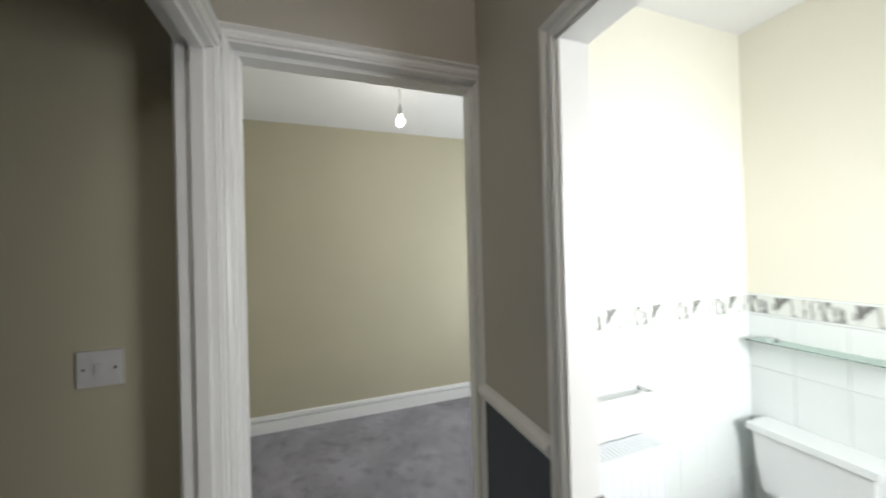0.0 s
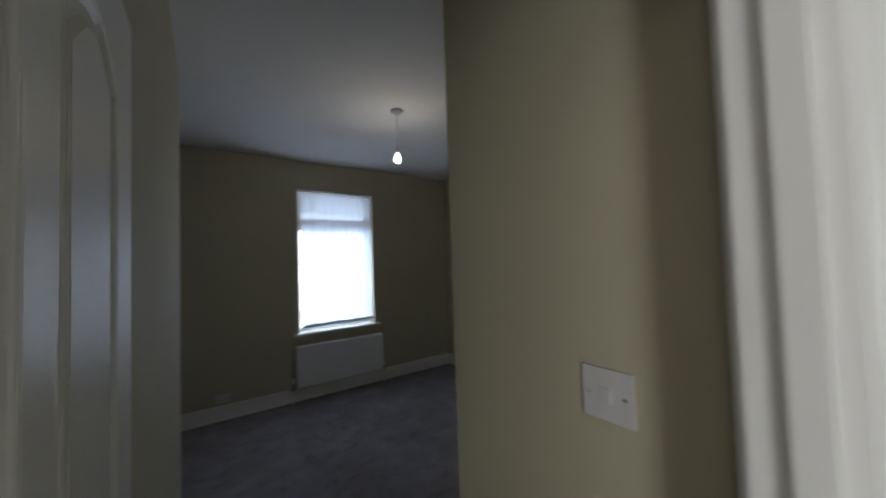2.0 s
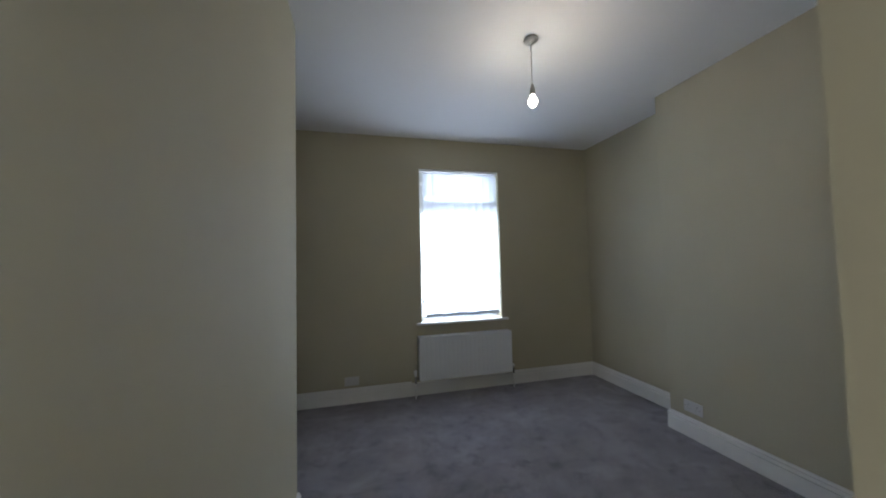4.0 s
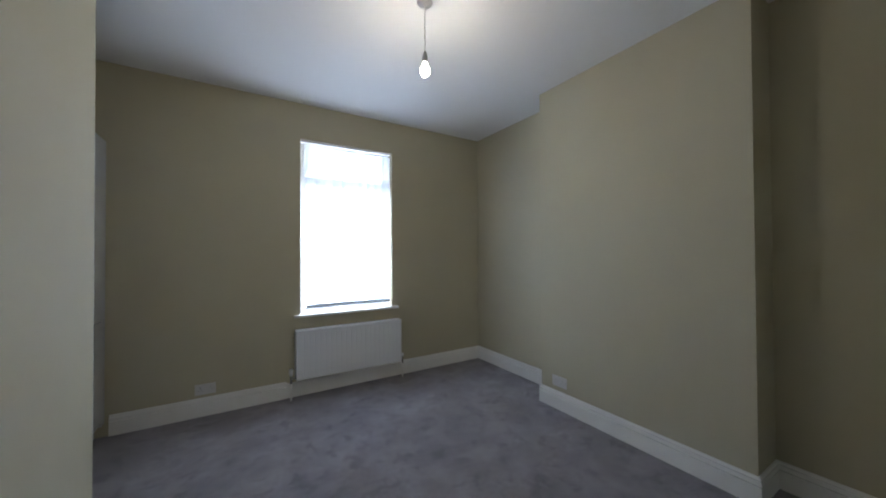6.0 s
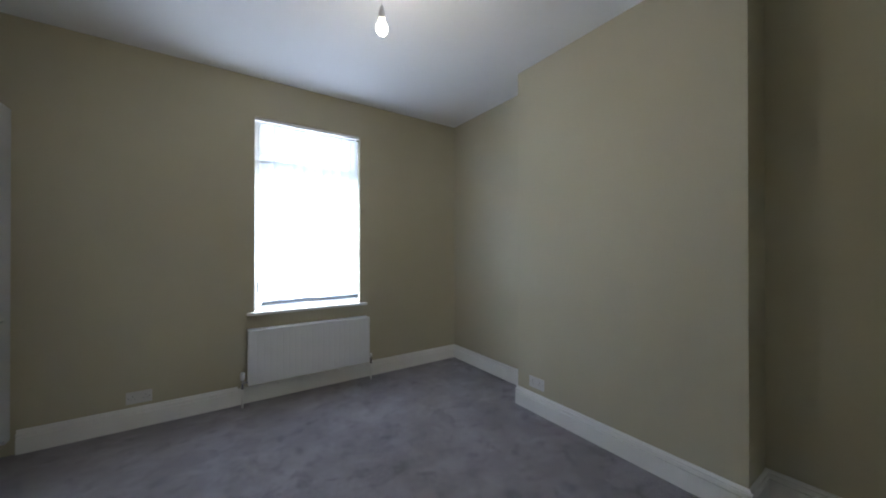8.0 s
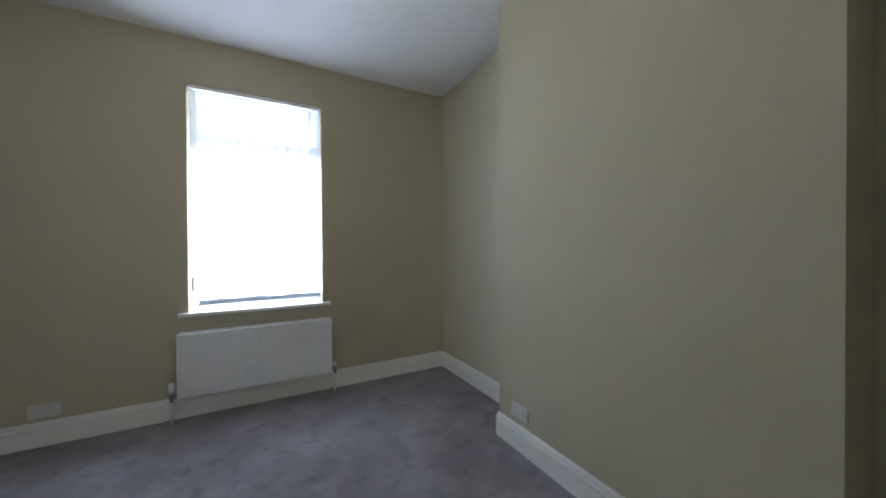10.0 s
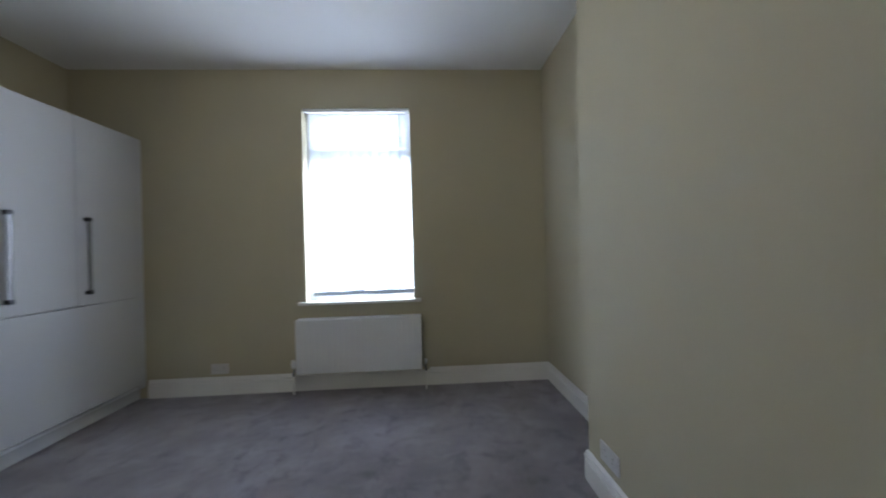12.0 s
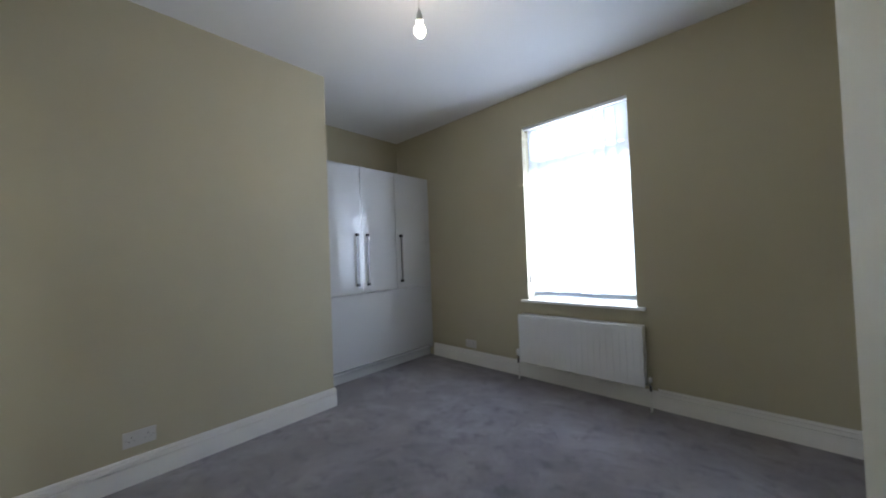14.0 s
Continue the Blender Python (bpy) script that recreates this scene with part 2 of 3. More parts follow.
# ---- walls, floors, ceilings ----
YR = 5.022        # outer corner of the partition
XB, Y0B, Y1B = 2.916, 3.751, 5.264   # chimney breast
XK = 3.057         # far wall of the back room
XR = 3.206         # party wall
YB = 3.105        # back wall of the bedroom
XS = 0.70        # entry wall with the switch
YA0, YA1 = 2.388, 2.452               # wall with the bedroom door
XL = 0.602        # landing wall with the back room door
XJ = 0.564        # jamb of the bedroom doorway beside the back room door
HD, HD2, HD3 = 2.115, 2.152, 2.045   # door heads: bedroom, back room, bathroom
YJ0, YJ1 = 1.679, 2.358           # jambs of the back room doorway
XC = 0.203        # jamb of the bathroom doorway
YC = 1.675        # landing wall with the bathroom door
OLIVE = "olive cream painted plaster wall "
structure("wall_window", boxes(bmesh.new(), (-1.1, WX0, YW, 6.9, -0.1, H), (WX1, 3.4, YW, 6.9, -0.1, H), (WX0, WX1, YW, 6.9, -0.1, WZ0), (WX0, WX1, YW, 6.9, WZ1, H)), WALL, OLIVE + "around the window", "wall")
structure("wall_alcove", box(-1.1, -0.95, YR, YW, -0.1, H), WALL, OLIVE + "behind the wardrobe", "wall")
structure("wall_partition", boxes(bmesh.new(), (-0.10, -0.03, YA1, 2.47, -0.1, H), (-0.10, 0, 2.47, YR, -0.1, H), (-1.1, -0.10, YR - 0.12, YR, -0.1, H)), WALL, OLIVE + "with a plain outer corner", "wall")
structure("wall_party", box(XR, 3.4, YB, YW, -0.1, H), WALL, OLIVE + "of the chimney alcoves", "wall")
structure("chimney_breast", box(XB, XR, Y0B, Y1B, -0.1, H), WALL, "olive cream painted chimney breast standing out into the bedroom", "wall")
structure("wall_back", box(XS, 3.4, YB - 0.1, YB, -0.1, H), WALL, OLIVE + "between bedroom and back room", "wall")
structure("wall_switch", box(XS, XS + 0.085, YA1, YB - 0.1, -0.1, H), WALL, OLIVE + "with a light switch", "wall")
structure("wall_bedroom_door", boxes(bmesh.new(), (-2.5, -0.085, YA0, YA1, -0.1, H), (XJ + 0.025, XS + 0.085, YA0, YA1, -0.1, H), (-0.085, XJ + 0.025, YA0, YA1, HD + 0.025, H)), LANDING, "warm grey landing wall around the bedroom doorway", "wall")
structure("wall_back_room_door", boxes(bmesh.new(), (XL, XL + 0.1, 1.35, YJ0 - 0.025, -0.1, H2), (XL, XL + 0.1, YJ1 + 0.025, YA0, -0.1, H2), (XL, XL + 0.1, YJ0 - 0.025, YJ1 + 0.025, HD2 + 0.025, H2)), LANDING, "warm landing wall around the back room doorway", "wall")
structure("wall_bathroom_door", boxes(bmesh.new(), (-2.5, -0.60, YC - 0.06, YC, -0.1, H2), (XC + 0.025, XL, YC - 0.06, YC, -0.1, H2), (-0.60, XC + 0.025, YC - 0.06, YC, HD3 + 0.025, H2), (XL + 0.1, 1.02, 1.35, 1.45, -0.1, H2)), LANDING, "warm grey landing wall beside the bathroom doorway", "wall")
structure("wall_landing_end", box(-2.6, -2.5, YC - 0.06, YA1, -0.1, H2), LANDING, "warm grey end wall of the landing", "wall")
structure("wall_landing_lower", box(XC + 0.056, XL, YC, YC + 0.003, 0.12, 1.152), NAVY, "slate blue paint on the wall below the dado rail", "wall")
structure("wall_back_room", box(XK, XK + 0.2, -0.47, YB - 0.1, -0.1, H2), WALL, "pale olive wall of the back room", "wall")
# unseen wall; its opening is assumed, to let the added lamp in
structure("wall_back_room_lamp_opening", boxes(bmesh.new(), (1.02, 1.10, -0.47, -0.37, -0.1, H2), (2.3, XK, -0.47, -0.37, -0.1, H2), (1.1, 2.3, -0.47, -0.37, -0.1, 0.85), (1.1, 2.3, -0.47, -0.37, 2.15, H2)), WALL, "unseen olive wall of the back room with an assumed window opening", "wall")
structure("wall_bathroom", box(0.92, 1.02, -0.37, 1.35, -0.1, H2), CREAM, "pale cream bathroom wall above white tiles", "wall")
structure("wall_cistern", box(-1.15, 0.92, -0.31, -0.21, -0.1, H2), CREAM, "pale cream bathroom wall behind the cistern", "wall")
# out of view; opening invented as the way in for the bathroom lamp
structure("wall_bathroom_lamp_opening", boxes(bmesh.new(), (-1.15, -1.05, -0.21, 0.2, -0.1, H2), (-1.15, -1.05, 1.0, YC - 0.06, -0.1, H2), (-1.15, -1.05, 0.2, 1.0, -0.1, 1.1), (-1.15, -1.05, 0.2, 1.0, 2.1, H2)), CREAM, "unseen pale cream bathroom wall with an opening made for the lamp", "wall")
structure("floor", boxes(bmesh.new(), (-2.6, 3.4, 1.61, 6.9, -0.1, 0), (XL + 0.1, 3.4, -0.47, 1.61, -0.1, 0)), CARPET, "grey mauve cut pile carpet with brushed footmarks", "carpet")
structure("floor_bathroom", boxes(bmesh.new(), (-1.15, 0.92, -0.31, 1.35, -0.1, 0.002), (-1.15, XL, 1.35, 1.61, -0.1, 0.002)), FLOORTILE, "pale vinyl bathroom floor", "floor")
structure("ceiling", box(-1.1, 3.4, YA1, 6.9, H, H + 0.1), CEIL, "smooth white painted bedroom ceiling", "ceiling")
structure("ceiling_landing", box(-2.55, XL + 0.05, YC - 0.05, YA0 + 0.05, H2, H2 + 0.1), CEIL, "white landing ceiling", "ceiling")
structure("ceiling_back_room", boxes(bmesh.new(), (XL + 0.05, 3.25, YC - 0.05, YB - 0.05, H2, H2 + 0.1), (0.97, 3.25, -0.47, YC - 0.05, H2, H2 + 0.1)), CEIL, "white back room ceiling", "ceiling")
structure("ceiling_bathroom", box(-1.15, 0.97, -0.37, YC - 0.05, H2, H2 + 0.1), CEIL, "white bathroom ceiling", "ceiling")

# outside: street ground and the terrace opposite
structure("ground", box(-400, 400, 6.9, 800, -3.6, -3.4), SLATE, "grey street ground outside", "ground")

# ---- skirting ----
SK = [(0, 0), (0.018, 0), (0.018, 0.112), (0.0175, 0.113), (0.001, 0.1135), (0.001, 0.1225), (0.0185, 0.1230), (0.0185, 0.140), (0.016, 0.1455), (0.001, 0.146), (0.001, 0.1545), (0.0135, 0.155), (0.011, 0.162), (0.005, 0.168), (0, 0.168)]
SK = [(a, b * 0.93) for a, b in SK]


def skirting(name, path, flip=1):
    bm = sweep(bmesh.new(), path, SK, (0, 0, 1), flip)
    return structure(name, bm, TRIM, "cream white moulded skirting board along the wall", "skirting board")


# the side the profile stands out to is the right hand of the way walked
skirting("baseboard", [(-0.33, YW, 0), (0.90, YW, 0)])
skirting("baseboard", [(2.105, YW, 0), (XR, YW, 0), (XR, Y1B, 0), (XB, Y1B, 0), (XB, Y0B, 0), (XR, Y0B, 0), (XR, YB, 0), (XS, YB, 0), (XS, YA1 + 0.02, 0)])
skirting("baseboard", [(0, 2.475, 0), (0, YR, 0), (-0.33, YR, 0)])
structure("baseboard", box(0.90, 2.105, YW - 0.012, YW, 0, 0.138, bevel=0.002), TRIM, "plain cream white board below the radiator", "skirting board")
skirting("baseboard", [(XK, -0.37, 0), (XK, YB - 0.1, 0), (XS + 0.085, YB - 0.1, 0)], -1)

# ---- door linings, stops and architraves ----
AR = [(0, 0), (0, 0.012), (0.006, 0.017), (0.014, 0.017), (0.019, 0.007), (0.036, 0.007), (0.041, 0.015), (0.053, 0.018), (0.058, 0.010), (0.058, 0)]
NARROW = [(0, 0), (0, 0.013), (0.006, 0.018), (0.010, 0.008), (0.017, 0.008), (0.021, 0.019), (0.028, 0.014), (0.030, 0)]


def architrave(name, pts, profile, normal, flip):
    return structure(name, sweep(bmesh.new(), pts, profile, normal, flip), TRIM, "white moulded architrave round a doorway", "door frame")


structure("door_frame_1", bevelled(boxes(bmesh.new(), (XJ, XJ + 0.025, YA0 - 0.007, YA1 + 0.007, 0, HD), (-0.085, -0.06, YA0 - 0.007, YA1 + 0.007, 0, HD), (-0.085, XJ + 0.025, YA0 - 0.007, YA1 + 0.007, HD, HD + 0.025)), 0.0015, 1), TRIM, "white painted bedroom door lining", "door frame")
structure("door_frame_1", bevelled(boxes(bmesh.new(), (XJ - 0.014, XJ, YA0 + 0.012, YA0 + 0.038, 0, HD - 0.014), (-0.06, -0.046, YA0 + 0.012, YA0 + 0.038, 0, HD - 0.014), (-0.06, XJ, YA0 + 0.012, YA0 + 0.038, HD - 0.014, HD)), 0.0015, 1), TRIM, "white painted door stop", "door frame")
architrave("door_frame_1", [(-0.07, YA0, 0), (-0.07, YA0, HD + 0.010), (XJ + 0.046, YA0, HD + 0.010)], AR, (0, -1, 0), -1)
architrave("door_frame_1", [(-0.065, YA1, 1.2), (-0.065, YA1, HD + 0.010), (XJ + 0.008, YA1, HD + 0.010), (XJ + 0.008, YA1, 1.045)], [(a * 1.25, c) for a, c in NARROW], (0, 1, 0), 1)
structure("door_frame_1", sweep(bmesh.new(), [(XJ + 0.008, YA0, 0), (XJ + 0.008, YA0, HD + 0.010)], [(a * 1.2, c) for a, c in NARROW], (0, -1, 0), 1), TRIM, "narrow white architrave squeezed into the corner", "door frame")
# back room doorway
structure("door_frame_2", bevelled(boxes(bmesh.new(), (XL - 0.007, XL + 0.107, YJ0 - 0.025, YJ0, 0, HD2), (XL - 0.007, XL + 0.107, YJ1, YJ1 + 0.025, 0, HD2), (XL - 0.007, XL + 0.107, YJ0 - 0.025, YJ1 + 0.025, HD2, HD2 + 0.025)), 0.0015, 1), TRIM, "white painted back room door lining", "door frame")
structure("door_frame_2", bevelled(boxes(bmesh.new(), (XL + 0.03, XL + 0.065, YJ0, YJ0 + 0.013, 0, HD2 - 0.013), (XL + 0.03, XL + 0.065, YJ1 - 0.013, YJ1, 0, HD2 - 0.013), (XL + 0.03, XL + 0.065, YJ0, YJ1, HD2 - 0.013, HD2)), 0.0015, 1), TRIM, "white painted door stop", "door frame")
architrave("door_frame_2", [(XL, YJ1 + 0.004, 0), (XL, YJ1 + 0.004, HD2 + 0.008), (XL, YJ0 - 0.007, HD2 + 0.008), (XL, YJ0 - 0.007, 0)], [(a * 1.3, c) for a, c in NARROW], (-1, 0, 0), -1)
# bathroom doorway
structure("door_frame_3", bevelled(boxes(bmesh.new(), (XC, XC + 0.025, YC - 0.067, YC + 0.007, 0, HD3), (-0.60, -0.575, YC - 0.067, YC + 0.007, 0, HD3), (-0.60, XC + 0.025, YC - 0.067, YC + 0.007, HD3, HD3 + 0.025)), 0.0015, 1), TRIM, "white painted bathroom door lining", "door frame")
architrave("door_frame_3", [(-0.585, YC, 0), (-0.585, YC, HD3 + 0.008), (XC + 0.008, YC, HD3 + 0.008), (XC + 0.008, YC, 0)], [(a * 0.8, c) for a, c in AR], (0, 1, 0), 1)
structure("dado_rail", sweep(bmesh.new(), [(XL, YC, 1.152), (XC + 0.056, YC, 1.152)], [(0, 0), (0.012, 0), (0.020, 0.010), (0.026, 0.022), (0.022, 0.034), (0.012, 0.040), (0, 0.044)], (0, 0, 1), 1), TRIM, "cream white moulded dado rail on the landing wall", "dado rail")

# ---- window ----


def window():
    w = structure("window_1", boxes(bmesh.new(), (WX0, WX1, 6.722, 6.78, WZ0 - 0.02, WZ0 + 0.004)), UPVC, "white plastic casement window in a deep reveal", "window")
    f = bevelled(boxes(bmesh.new(), (WX0, WX0 + 0.04, 6.72, 6.785, WZ0, WZ1), (WX1 - 0.04, WX1, 6.72, 6.785, WZ0, WZ1), (WX0 + 0.04, WX1 - 0.04, 6.72, 6.785, WZ0, WZ0 + 0.05), (WX0 + 0.04, WX1 - 0.04, 6.72, 6.785, WZ1 - 0.06, WZ1), (WX0 + 0.04, WX1 - 0.04, 6.72, 6.785, 2.02, 2.10)), 0.004, 2)
    part("window_frame", f, UPVC, w, "white plastic outer frame with a transom")
    a = bevelled(boxes(bmesh.new(), (WX0 + 0.04, WX0 + 0.07, 6.715, 6.775, 2.10, WZ1 - 0.06), (WX1 - 0.07, WX1 - 0.04, 6.715, 6.775, 2.10, WZ1 - 0.06), (WX0 + 0.07, WX1 - 0.07, 6.715, 6.775, 2.10, 2.17), (WX0 + 0.07, WX1 - 0.07, 6.715, 6.775, WZ1 - 0.10, WZ1 - 0.06)), 0.004, 2)
    part("sash", a, UPVC, w, "white plastic top opening light")
    for z0, z1 in ((WZ0 + 0.05, 2.03), (2.17, WZ1 - 0.10)):
        p = part("pane", box(WX0 + 0.04, WX1 - 0.04, 6.748, 6.752, z0, z1), PANE, w, "clear window glass")
        p.visible_shadow = False
    s = bevelled(boxes(bmesh.new(), (WX0 + 0.001, WX1 - 0.001, YW, 6.718, WZ0 - 0.018, WZ0 + 0.004), (WX0 - 0.058, WX1 + 0.062, 6.548, YW, WZ0 - 0.018, WZ0 + 0.004)), 0.004, 2)
    part("window_sill", s, TRIM, w, "white painted window board with short horns")


window()


def blind():
    b = thing("vertical_blind", (WX0 + WX1) / 2, 6.64, WZ0, "white fabric vertical blind drawn across the bedroom window", "blind")
    part("headrail", bevelled(boxes(bmesh.new(), (WX0 + 0.006, WX1 - 0.006, 6.615, 6.655, WZ1 - 0.028, WZ1 - 0.003), (WX0 + 0.006, WX1 - 0.006, 6.612, 6.616, WZ1 - 0.012, WZ1 - 0.003)), 0.002, 1), UPVC, b, "white aluminium headrail")
    n = 10
    pitch = (WX1 - WX0 - 0.07) / n
    rnd = random.Random(4)
    for k in range(n):
        x = WX0 + 0.06 + pitch * (k + 0.5)
        a = radians(9 + rnd.uniform(-3, 3)) if k != 1 else radians(24)
        dx, dy = 0.052 * math.cos(a), 0.052 * math.sin(a)
        bm = bmesh.new()
        top, low = WZ1 - 0.046, 0.864 + rnd.uniform(-0.003, 0.003)
        cols = []
        for j in range(5):
            u = j / 4 * 2 - 1
            y = 6.637 + dy * u + 0.002 * (1 - u * u)
            cols.append([bm.verts.new((x + dx * u, y, z)) for z in (low, (low + top) / 2, top)])
        for c, d in zip(cols, cols[1:]):
            for i in range(2):
                bm.faces.new([c[i], d[i], d[i + 1], c[i + 1]])
        for f in bm.faces:
            f.smooth = True
        s = part("slat", bm, SLAT, b)
        part("bottom_weight", box(x - dx * 0.9, x + dx * 0.9, 6.630, 6.644, low - 0.036, low + 0.004 + (0.006 if k % 3 == 1 else 0), bevel=0.002, segments=1), POCKET, b, "grey opaque weight pocket")
        part("hanger", box(x - 0.008, x + 0.008, 6.633, 6.641, top - 0.002, top + 0.012), UPVC, b)
    part("stabilising_chain", rod((WX0 + 0.07, 6.628, 0.836), (WX1 - 0.03, 6.628, 0.836), 0.0016, 6), UPVC, b, "thin white bottom chain")
    part("control_chain", rod((WX0 + 0.028, 6.606, 1.03), (WX0 + 0.028, 6.612, WZ1 - 0.03), 0.0016, 6), UPVC, b, "thin white control chain")
    part("chain_weight", box(WX0 + 0.020, WX0 + 0.036, 6.598, 6.612, 0.948, 1.048, bevel=0.004), BRASSY, b, "small grey cord weight")


blind()


def far_house(x):
    """A house of the terrace across the street, with its own windows."""
    h = thing("terraced_house", x, 24, -3.4, "red brick terraced house across the street", "house", "terrace across the street")
    part("wall", box(x - 2.4, x + 2.4, 24, 32, -3.4, 2.2), BRICKFAR, h, "red brick front")
    bm = bmesh.new()
    v = [bm.verts.new(p) for p in ((x - 2.4, 23.7, 2.2), (x + 2.4, 23.7, 2.2), (x + 2.4, 28, 4.6), (x - 2.4, 28, 4.6), (x - 2.4, 32.3, 2.2), (x + 2.4, 32.3, 2.2))]
    for f in ((0, 1, 2, 3), (3, 2, 5, 4), (0, 3, 4), (1, 5, 2), (0, 4, 5, 1)):
        bm.faces.new([v[i] for i in f])
    part("roof", bm, SLATE, h, "grey slate roof")
    for wx in (-1.2, 1.0):
        for z in (-2.4, 0.3):
            part("window", boxes(bmesh.new(), (x + wx - 0.45, x + wx + 0.45, 23.97, 24.0, z, z + 1.4)), UPVC, h)
    return h


for k in range(-3, 4):
    far_house(1.5 + k * 4.8)


def radiator(name, x0, x1, z0, z1, yb, label, rail=True):
    """A panel radiator on a wall that faces -y: front face at yb - 0.12."""
    r = thing(name, (x0 + x1) / 2, yb - 0.06, z0, label, "radiator")
    yf = yb - 0.132
    bm = bmesh.new()
    n = max(int((x1 - x0) / 0.05), 4)
    w = (x1 - x0 - 0.03) / n
    xs = [x0] + [x0 + 0.015 + w * k + d for k in range(n + 1) for d in (-0.005, -0.002, 0.002, 0.005)] + [x1]
    groove = [0] + [g for k in range(n + 1) for g in (0, 1, 1, 0)] + [0]
    rows = []
    for z, a in ((z0, 0), (z0 + 0.03, 0), (z0 + 0.042, 1), (z1 - 0.048, 1), (z1 - 0.036, 0), (z1 - 0.004, 0)):
        rows.append([bm.verts.new((x, yf + 0.0022 * a * g, z)) for x, g in zip(xs, groove)])
    for ra, rb in zip(rows, rows[1:]):
        for k in range(len(xs) - 1):
            bm.faces.new([ra[k], ra[k + 1], rb[k + 1], rb[k]])
    ring = rows[0] + [q[-1] for q in rows[1:]] + rows[-1][-2::-1] + [q[0] for q in rows[-2:0:-1]]
    back = [bm.verts.new((v.co.x, yf + 0.014, v.co.z)) for v in ring]
    for k in range(len(ring)):
        j = (k + 1) % len(ring)
        bm.faces.new([ring[k], ring[j], back[j], back[k]])
    bm.faces.new(back)
    part("front_panel", bm, RAD, r, "white ribbed steel front")
    part("back_panel", box(x0 + 0.01, x1 - 0.01, yb - 0.045, yb - 0.033, z0 + 0.01, z1 - 0.012, bevel=0.003), RAD, r)
    part("top_grille", bevelled(boxes(bmesh.new(), (x0 - 0.001, x1 + 0.001, yf - 0.001, yf + 0.010, z1 - 0.004, z1 + 0.003), (x0, x1, yb - 0.034, yb - 0.026, z1 - 0.018, z1 + 0.003), *[(x0 + (x1 - x0) * (k + 0.06) / 24, x0 + (x1 - x0) * (k + 0.92) / 24, yf + 0.010, yb - 0.034, z1 - 0.003, z1 + 0.001) for k in range(24)]), 0.001, 1), RAD, r, "slotted top grille")
    for x in (x0 - 0.001, x1 - 0.003):
        part("side_panel", box(x, x + 0.004, yf + 0.002, yb - 0.028, z0 + 0.004, z1 + 0.001, bevel=0.001, segments=1), RAD, r)
    for x in (x0 + 0.12, x1 - 0.12):
        part("bracket", box(x - 0.015, x + 0.015, yb - 0.034, yb, z0 + 0.06, z1 - 0.06), RAD, r)
    if rail:
        part("thermostatic_head", lathe([(0, 0), (0.013, 0.0), (0.018, 0.012), (0.019, 0.05), (0.015, 0.062), (0, 0.064)], 20, (x0 - 0.040, yf + 0.045, z0 + 0.045)), UPVC, r, "white thermostatic valve head")
        bm = rod((x0 - 0.040, yf + 0.045, z0 - 0.03), (x0 - 0.040, yf + 0.045, z0 + 0.046), 0.010)
        part("valve", bm, CHROME, r, "chrome valve body")
        part("valve_tail", rod((x0 - 0.045, yf + 0.045, z0 + 0.018), (x0 + 0.01, yf + 0.045, z0 + 0.018), 0.009), CHROME, r)
        part("pipe", rod((x0 - 0.040, yf + 0.045, 0), (x0 - 0.040, yf + 0.045, z0 - 0.02), 0.0075), TRIM, r, "white painted pipe")
        part("lockshield_cap", lathe([(0, 0), (0.011, 0.0), (0.012, 0.03), (0.007, 0.036), (0, 0.036)], 16, (x1 + 0.032, yf + 0.045, z0 + 0.04)), UPVC, r, "small white lockshield cap")
        part("valve", rod((x1 + 0.032, yf + 0.045, z0 - 0.03), (x1 + 0.032, yf + 0.045, z0 + 0.042), 0.009), CHROME, r)
        part("valve_tail", rod((x1 - 0.01, yf + 0.045, z0 + 0.018), (x1 + 0.036, yf + 0.045, z0 + 0.018), 0.009), CHROME, r)
        part("pipe", rod((x1 + 0.032, yf + 0.045, 0), (x1 + 0.032, yf + 0.045, z0 - 0.02), 0.0075), TRIM, r)
    return r


radiator("radiator", 0.970, 2.040, 0.188, 0.645, YW, "white ribbed panel radiator fixed below the bedroom window")


def pendant(name, x, y, ceil, zb, label):
    """Ceiling rose, flex, lampholder and a lit pearl bulb whose centre is at zb."""
    p = thing(name, x, y, ceil, label, "pendant light")
    part("ceiling_rose", lathe([(0, 0), (0.042, 0), (0.046, -0.006), (0.040, -0.016), (0.030, -0.024), (0.012, -0.028), (0.008, -0.034), (0, -0.034)], 28, (x, y, ceil)), SOCKET, p, "white plastic ceiling rose")
    part("flex", rod((x, y, zb + 0.10), (x, y, ceil - 0.03), 0.0032, 8), CORD, p, "thin white flex")
    part("lampholder", lathe([(0, 0.118), (0.007, 0.115), (0.011, 0.095), (0.016, 0.085), (0.017, 0.060), (0.020, 0.058), (0.020, 0.048), (0, 0.046)], 20, (x, y, zb)), SOCKET, p, "white lampholder")
    part("bulb", lathe([(0, -0.031), (0.012, -0.029), (0.023, -0.020), (0.030, -0.006), (0.0305, 0.006), (0.027, 0.018), (0.018, 0.032), (0.013, 0.046), (0, 0.047)], 24, (x, y, zb)), GLOW, p, "lit pearl bulb")
    for c in p.children:
        if c.name.startswith("bulb"):
            c.visible_shadow = False


pendant("pendant_light", BULB[0], BULB[1], H, BULB[2], "bare lit bulb on a white flex from the bedroom ceiling")
pendant("pendant_light", BULB2[0], BULB2[1], H2, BULB2[2], "bare lit bulb on a short flex in the back room")


